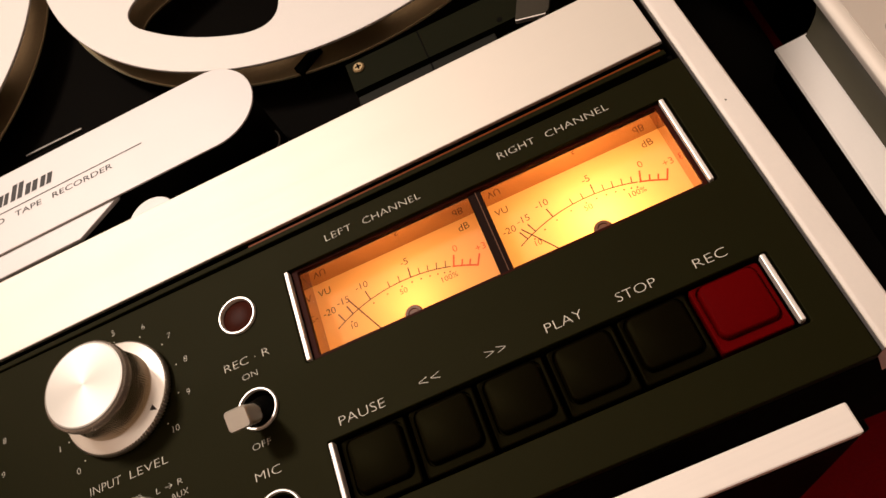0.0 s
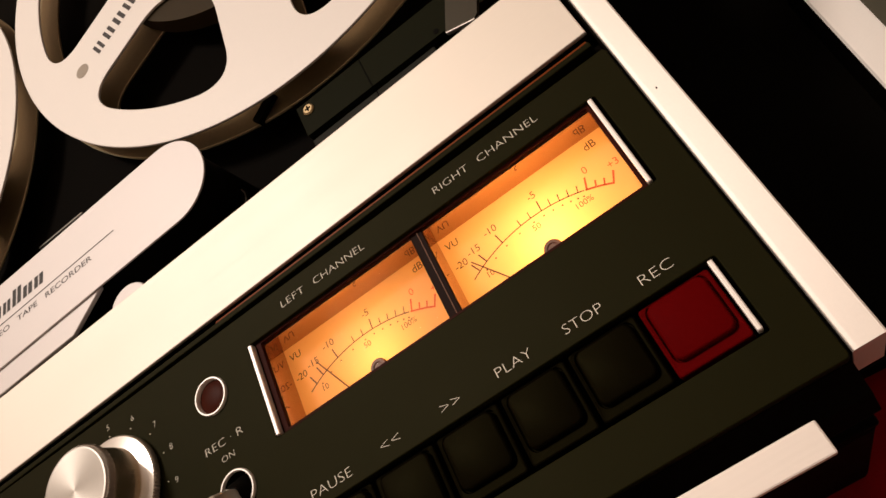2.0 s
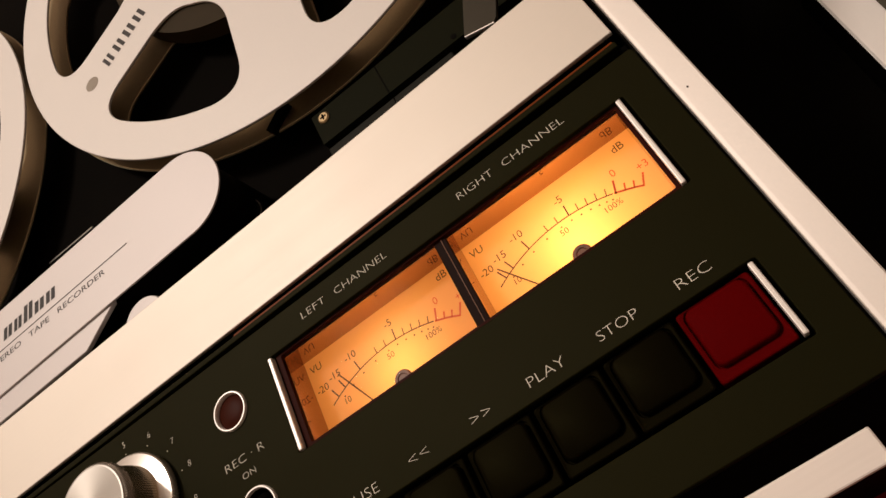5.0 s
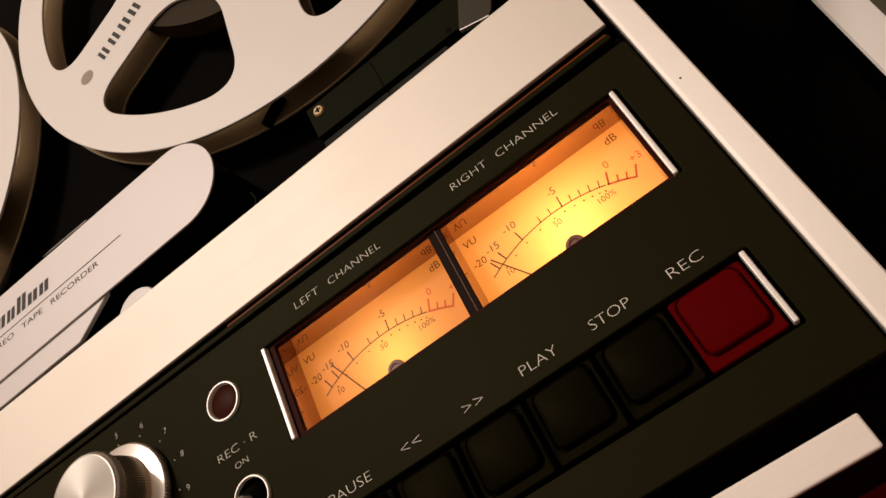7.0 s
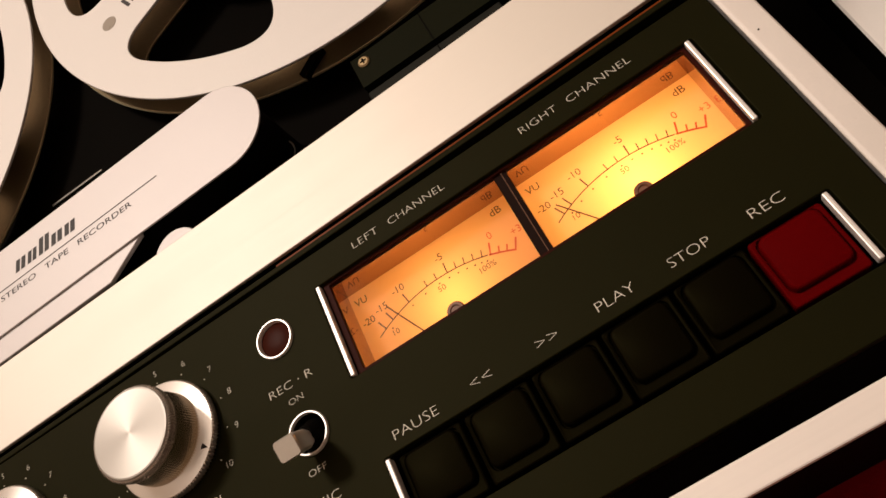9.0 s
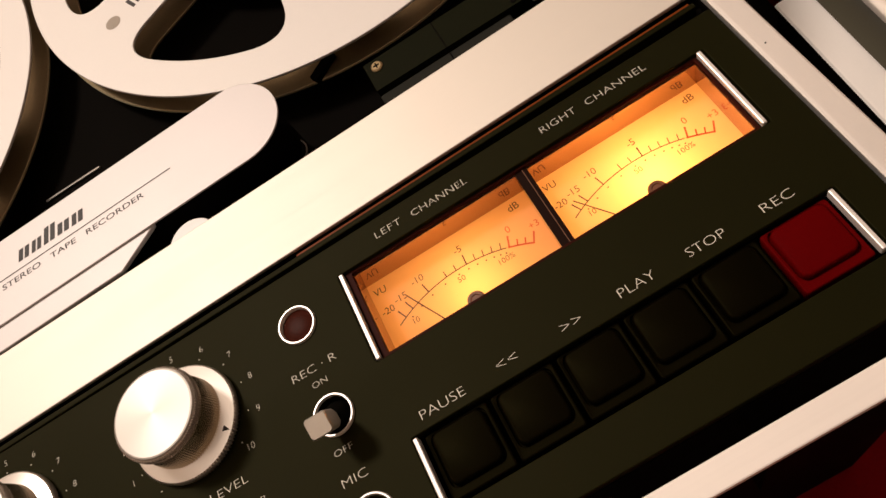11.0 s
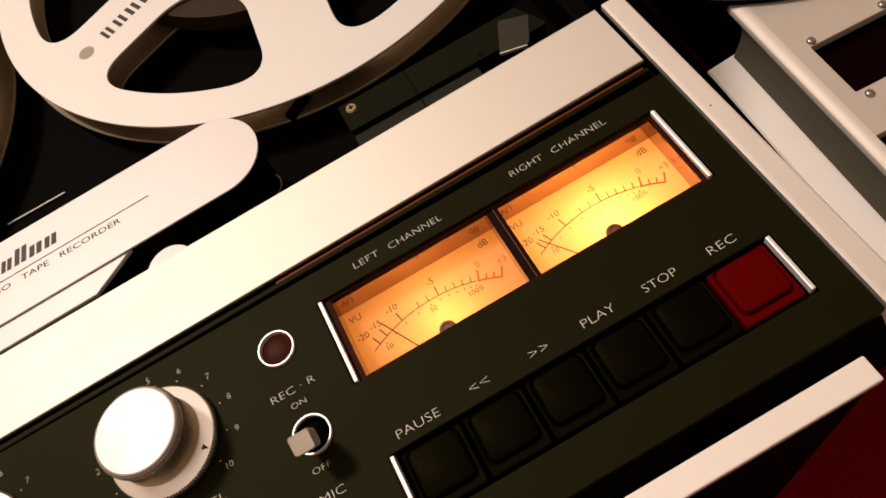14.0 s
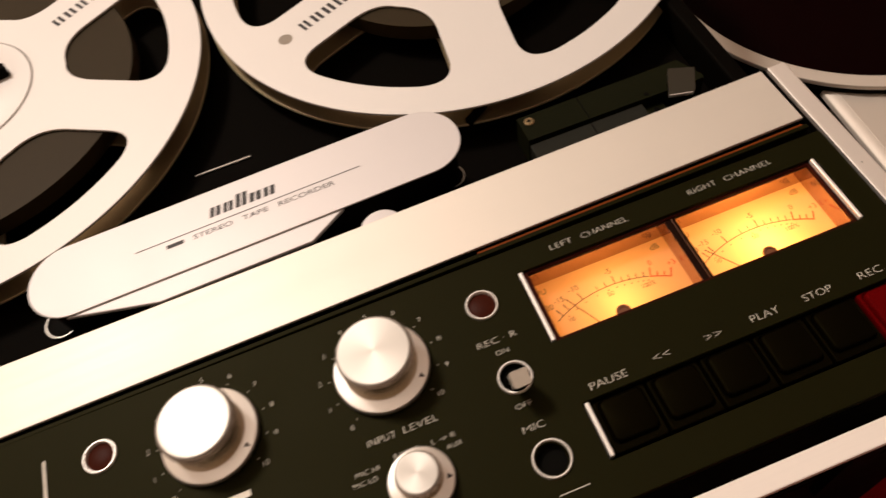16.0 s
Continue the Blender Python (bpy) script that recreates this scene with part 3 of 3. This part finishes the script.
def slanted(x, w, y0, y1, holes):
    """A slanted plain block for a maker's mark."""
    k = 0.22
    bm = bmesh.new()
    for u0, u1, v0, v1 in holes:
        p = [(x + w * u + k * (y1 - y0) * v, y0 + (y1 - y0) * v) for u, v in ((u0, v0), (u1, v0), (u1, v1), (u0, v1))]
        bm.faces.new([bm.verts.new((a, b, ZC)) for a, b in p])
    return bm


for x, w, y1 in ((-0.0130, 0.0042, 0.0742), (-0.0078, 0.0038, 0.0742), (-0.0030, 0.0044, 0.0760), (0.0024, 0.0046, 0.0740), (0.0080, 0.0044, 0.0740)):
    part("maker_mark", slanted(x + 0.0006, w, 0.0697, y1, ((0, 0.42, 0, 1), (0.56, 0.98, 0, 1))), INK_DARK, cover)

# tape block to the side of the heads
tb = part("tape_block", rings([[(x, y, z) for x, y in ((0.1128, 0.0660), (0.1898, 0.0650), (0.1902, 0.0668), (0.1850, 0.0786), (0.1128, 0.0786))] for z in (0.1651, 0.1800)]), GUN, rec, "dark green-grey metal tape guide block")
part("lower_step", block(0.1128, 0.1622, 0.0570, 0.0650, 0.1651, 0.1782, 0.0005), STEP, tb, "dark grey lower step")
bracket = part("bracket", block(0.1632, 0.1716, 0.0575, 0.0645, 0.1651, 0.1752, 0.0005), GUN, rec)
part("bracket_screw", lathe([(0.0012, 0.1751), (0.0012, 0.1756), (0.0008, 0.1758)], 20, 0.1674, 0.0615), RUBBER, bracket)
part("seam", block(0.1391, 0.1396, 0.0572, 0.0648, 0.1777, 0.17832, 0.0001), RUBBER, tb)
part("seam", block(0.1391, 0.1396, 0.0655, 0.0785, 0.1795, 0.18012, 0.0001), RUBBER, tb)
sc = part("screw", lathe([(0.0021, 0.1799), (0.0021, 0.1804), (0.0016, 0.1808)], 28, 0.1168, 0.0750), BRASS, rec, "brass cross-head screw")
part("cross_slot", block(0.1157, 0.1179, 0.0747, 0.0753, 0.1807, 0.18095, 0.0001), RUBBER, sc)
part("cross_slot", block(0.1165, 0.1171, 0.0739, 0.0761, 0.1807, 0.18100, 0.0001), RUBBER, sc)
part("small_hole", lathe([(0.0010, 0.17995), (0.0010, 0.18015)], 20, 0.1652, 0.0672), RUBBER, tb)
tab = [(0.1682, 0.0562), (0.1772, 0.0536), (0.1785, 0.0545), (0.1840, 0.0648), (0.1748, 0.0686), (0.1737, 0.0676)]
lift = part("lever_plate", rings([[(x, y, z) for x, y in tab] for z in (0.1868, 0.1886)]), DULL_GREY, rec, "small dull grey lever plate")
part("lever_post", lathe([(0.0024, 0.1801), (0.0024, 0.1867)], 24, 0.1768, 0.0668), GUN, lift)
# Glint along the plate's lower edge, modelled as a pale strip.
part("lever_glint", rings([[(0.1683, 0.0557, z), (0.1770, 0.0532, z), (0.1772, 0.0535, z), (0.1682, 0.0561, z)] for z in (0.1872, 0.1886)]), TRIM, lift, "bright strip drawn as the glint on the lower edge")
for x, y, r in ((0.0780, 0.0640, 0.0062), (-0.0800, 0.0640, 0.0070)):
    g = part("tape_roller", lathe([(r, 0.1651), (r, 0.1668), (r * 0.8, 0.1672), (r * 0.8, 0.1765), (r, 0.1770), (r, 0.1783), (r - 0.0006, 0.1787), (r * 0.3, 0.1787)], 36), RUBBER, rec, "black tape guide roller", loc=(x, y, 0), smooth=40)
    # Thin pale ring laid on as the highlight along the roller's edge.
    part("rim", lathe([(r - 0.0004, 0.17872), (r - 0.0004, 0.1790), (r - 0.0008, 0.1790), (r - 0.0008, 0.17872)], 36, cap=False), GREY_STEEL, g)
arm = [(0.1044, 0.0979), (0.1062, 0.0951), (0.0966, 0.0889), (0.0948, 0.0917)]
part("tape_arm", rings([[(x, y, z) for x, y in arm] for z in (0.1651, 0.1765)]), RUBBER, rec, "short black tape guide arm")


# ---- reels ----
def quad_join(paths, trim, n=12):
    """Joins four edges into one outline with rounded corners."""
    def cut(path, d):
        path = [Vector(p) for p in path]
        for _ in range(2):
            left = d
            while len(path) > 2 and (path[1] - path[0]).length < left:
                left -= (path[1] - path[0]).length
                path.pop(0)
            path[0] = path[0] + (path[1] - path[0]).normalized() * min(left, (path[1] - path[0]).length * 0.9)
            path.reverse()
        return path
    cutp = [cut(p, trim) for p in paths]
    out = []
    for k, p in enumerate(cutp):
        out += p
        q, corner = cutp[(k + 1) % len(cutp)][0], Vector(paths[k][-1])
        for i in range(1, n):
            t = i / n
            out.append(p[-1] * (1 - t) ** 2 + corner * 2 * t * (1 - t) + q * t * t)
    return [(v.x, v.y) for v in out]


def reel_windows(phase, r_in=0.0545, r_out=0.1045, half=0.0150, trim=0.0155):
    def pol(r, a):
        return (r * math.cos(radians(a)), r * math.sin(radians(a)))
    wins = []
    for k in range(6):
        a0 = phase + 60 * k
        e = lambda r: math.degrees(math.asin(half / r))
        outer = [pol(r_out, a0 + e(r_out) + (60 - 2 * e(r_out)) * i / 20) for i in range(21)]
        inner = [pol(r_in, a0 + 60 - e(r_in) - (60 - 2 * e(r_in)) * i / 20) for i in range(21)]
        rs = [r_out + (r_in - r_out) * i / 20 for i in range(21)]
        down = [pol(r, a0 + 60 - e(r)) for r in rs]
        up = [pol(r, a0 + e(r)) for r in rs[::-1]]
        wins.append(quad_join([outer, down, inner, up], trim))
    return wins


def tape_reel(x, y, phase, pack, label):
    r, z0, z1 = 0.1200, 0.1730, 0.1840
    reel = thing("tape_reel", (x, y, 0.1651), label, "tape reel", "reels on the recorder")
    dz = -0.1651
    wins = reel_windows(phase)
    part("upper_flange", plate("flange", circle(r, 160), [circle(0.0385, 64), *wins], z1 - 0.0012 + dz, z1 + dz, 0.0003), REEL_METAL, reel, "pale aluminium flange with six windows")
    part("lower_flange", plate("flange", circle(r, 160), [circle(0.0385, 64), *wins], z0 + dz, z0 + 0.0012 + dz, 0.0003), LOW_FLANGE, reel, "lower flange with its shade put into an olive-brown colour")
    part("lower_rim", plate("lower_rim", circle(r + 0.0002, 160), [circle(r - 0.0001, 160)], z0 + 0.0003 + dz, z0 + 0.0009 + dz), PALE_OLIVE, reel, "thin pale edge of the lower flange")
    part("tape_pack", lathe([(pack, z0 + 0.0016 + dz), (pack, z1 - 0.0016 + dz)], 128), TAPE, reel, "wound brown magnetic tape", smooth=30)
    hub = part("hub_adapter", lathe([(0.0380, 0.001), (0.0380, z1 + dz - 0.0002), (0.0376, z1 + dz + 0.0004), (0.0190, z1 + dz + 0.0004), (0.0180, z1 + dz + 0.0010)], 72), REEL_METAL, reel, "flat pale hub adapter", smooth=35)
    part("spindle", lathe([(0.0165, z1 + 0.0011 + dz), (0.0165, z1 + 0.0080 + dz), (0.0150, z1 + 0.0095 + dz), (0.0060, z1 + 0.0095 + dz), (0.0050, z1 + 0.0125 + dz), (0.0030, z1 + 0.0130 + dz)], 48), GREY_STEEL, hub, "turned metal spindle", smooth=35)
    for k in range(3):
        a = radians(phase - 22 + 120 * k)
        part("grip", block(-0.0075, 0.0065, -0.0022, 0.0022, z1 + 0.0005 + dz, z1 + 0.0060 + dz, 0.0006), RUBBER, hub, loc=(0.0215 * math.cos(a), 0.0215 * math.sin(a), 0), rot=(0, 0, math.degrees(a)))
    # plain printed blocks along two spokes
    for k in (0, 3):
        a = phase + 60 * k
        for i, w in enumerate((0.0050, 0.0052, 0.0048, 0.0044)):
            rr = 0.062 + 0.0072 * i
            bm = bmesh.new()
            for u0, u1, v0, v1 in ((-0.5, -0.14, -0.5, 0.5), (0.14, 0.5, -0.5, 0.5)):
                bm.faces.new([bm.verts.new((rr + u * w, v * 0.0062, z1 + 0.00007 + dz)) for u, v in ((u0, v0), (u1, v0), (u1, v1), (u0, v1))])
            part("printed_block", bm, INK_DARK, reel, rot=(0, 0, a))
        part("printed_dot", lathe([(0.0034, z1 + 0.00003 + dz), (0.0034, z1 + 0.00008 + dz)], 24, 0.0955, 0), GREY_STEEL, reel, rot=(0, 0, a))
    return reel


tape_reel(0.1234, 0.2070, 24.0, 0.0655, "silver aluminium tape reel with little tape wound on it")
tape_reel(-0.1196, 0.2070, 30.5, 0.0860, "silver aluminium tape reel half full of brown tape")

# ---- the second recorder beside it ----
two = thing("tape_recorder", (0.2990, 0.0, 0.0), "silver-faced tape recorder with dark windows beside the first", "tape recorder", rot=-3.4)
part("body", block(0.0125, 0.38, -0.25, 0.33, 0.0, 0.0600, 0.002), DECK_BLACK, two)
hole_a, hole_b = (0.0167, 0.0610, 0.0323, 0.0641), (0.0090, 0.0610, -0.0335, 0.0090)
part("face_plate", plate("face_plate", box_outline(0.0082, 0.38, -0.245, 0.1085, 0.0006), [box_outline(*hole_a, 0.0006), box_outline(*hole_b, 0.0006)], 0.0716, 0.0766, 0.0003), FACE_SATIN, two, "satin silver face plate")
part("face_edge", rings([[(0.0022, y, 0.0717), (0.0022, y, 0.0740), (0.0028, y, 0.0748), (0.0066, y, 0.0762), (0.0081, y, 0.0765), (0.0081, y, 0.0717)] for y in (-0.245, 0.1085)]), FACE_SATIN, two, "rounded bright edge of the face plate", smooth=50)
part("side_wall", rings([[(0.0026, y, 0.0716), (0.0124, y, 0.0716), (0.0124, y, 0.0462), (0.0026, y, 0.0462), (0.0046, y, 0.0530), (0.0056, y, 0.0600), (0.0050, y, 0.0660)] for y in (-0.245, 0.0990)]), OLIVE, two, "olive grey metal side", smooth=60)
part("ledge", rings([[(x, y, z) for x, z in ((-0.0104, 0.0400), (-0.0112, 0.0412), (-0.0104, 0.0422), (0.0110, 0.0461), (0.0118, 0.0455), (0.0118, 0.0400))] for y in (-0.245, 0.1010)]), LEDGE, two, "bright aluminium ledge")
# Added board: covers the carpet so the gap between the recorders stays black.
part("gap_board", block(-0.0900, 0.0004, -0.060, 0.40, 0.0, 0.0180, 0.001), DECK_BLACK, two, "added black board that keeps the gap between recorders dark")
part("ledge_foot", block(-0.0100, 0.0006, -0.240, 0.1000, 0.0182, 0.0399, 0.0005), DECK_BLACK, two)
for h in (hole_a, hole_b):
    part("dark_window", block(h[0] - 0.002, h[1] + 0.002, h[2] - 0.002, h[3] + 0.002, 0.0605, 0.0690, 0.0003), DARK_FLANGE, two, "dark glossy window")
for x, y in ((0.0187, 0.0667), (0.0205, 0.0283), (0.0565, 0.0667), (0.0300, 0.0262)):
    s = part("screw", lathe([(0.0022, 0.0764), (0.0022, 0.0772), (0.0017, 0.0780), (0.0008, 0.0783)], 28), GREY_STEEL, two, "round-head screw", loc=(x, y, 0), smooth=40)
reel2 = thing("tape_reel", (0.3845, 0.1985, 0.0605), "dark tape reel with a pale rim", "tape reel")
part("rim", plate("rim", circle(0.1205, 160), [circle(0.1120, 160)], 0.0205, 0.0235, 0.0004), FACE_SATIN, reel2, "pale metal rim")
part("disc", lathe([(0.1119, 0.0207), (0.1119, 0.0215), (0.1110, 0.0218), (0.040, 0.0218)], 128), DARK_FLANGE, reel2, "dark red-brown reel face", smooth=30)
part("tape_side", lathe([(0.1192, 0.0160), (0.1192, 0.0204)], 128), RUBBER, reel2, "black reel side", smooth=30)
part("hub", lathe([(0.036, 0.0), (0.036, 0.030), (0.030, 0.034)], 64), GREY_STEEL, reel2, smooth=30)
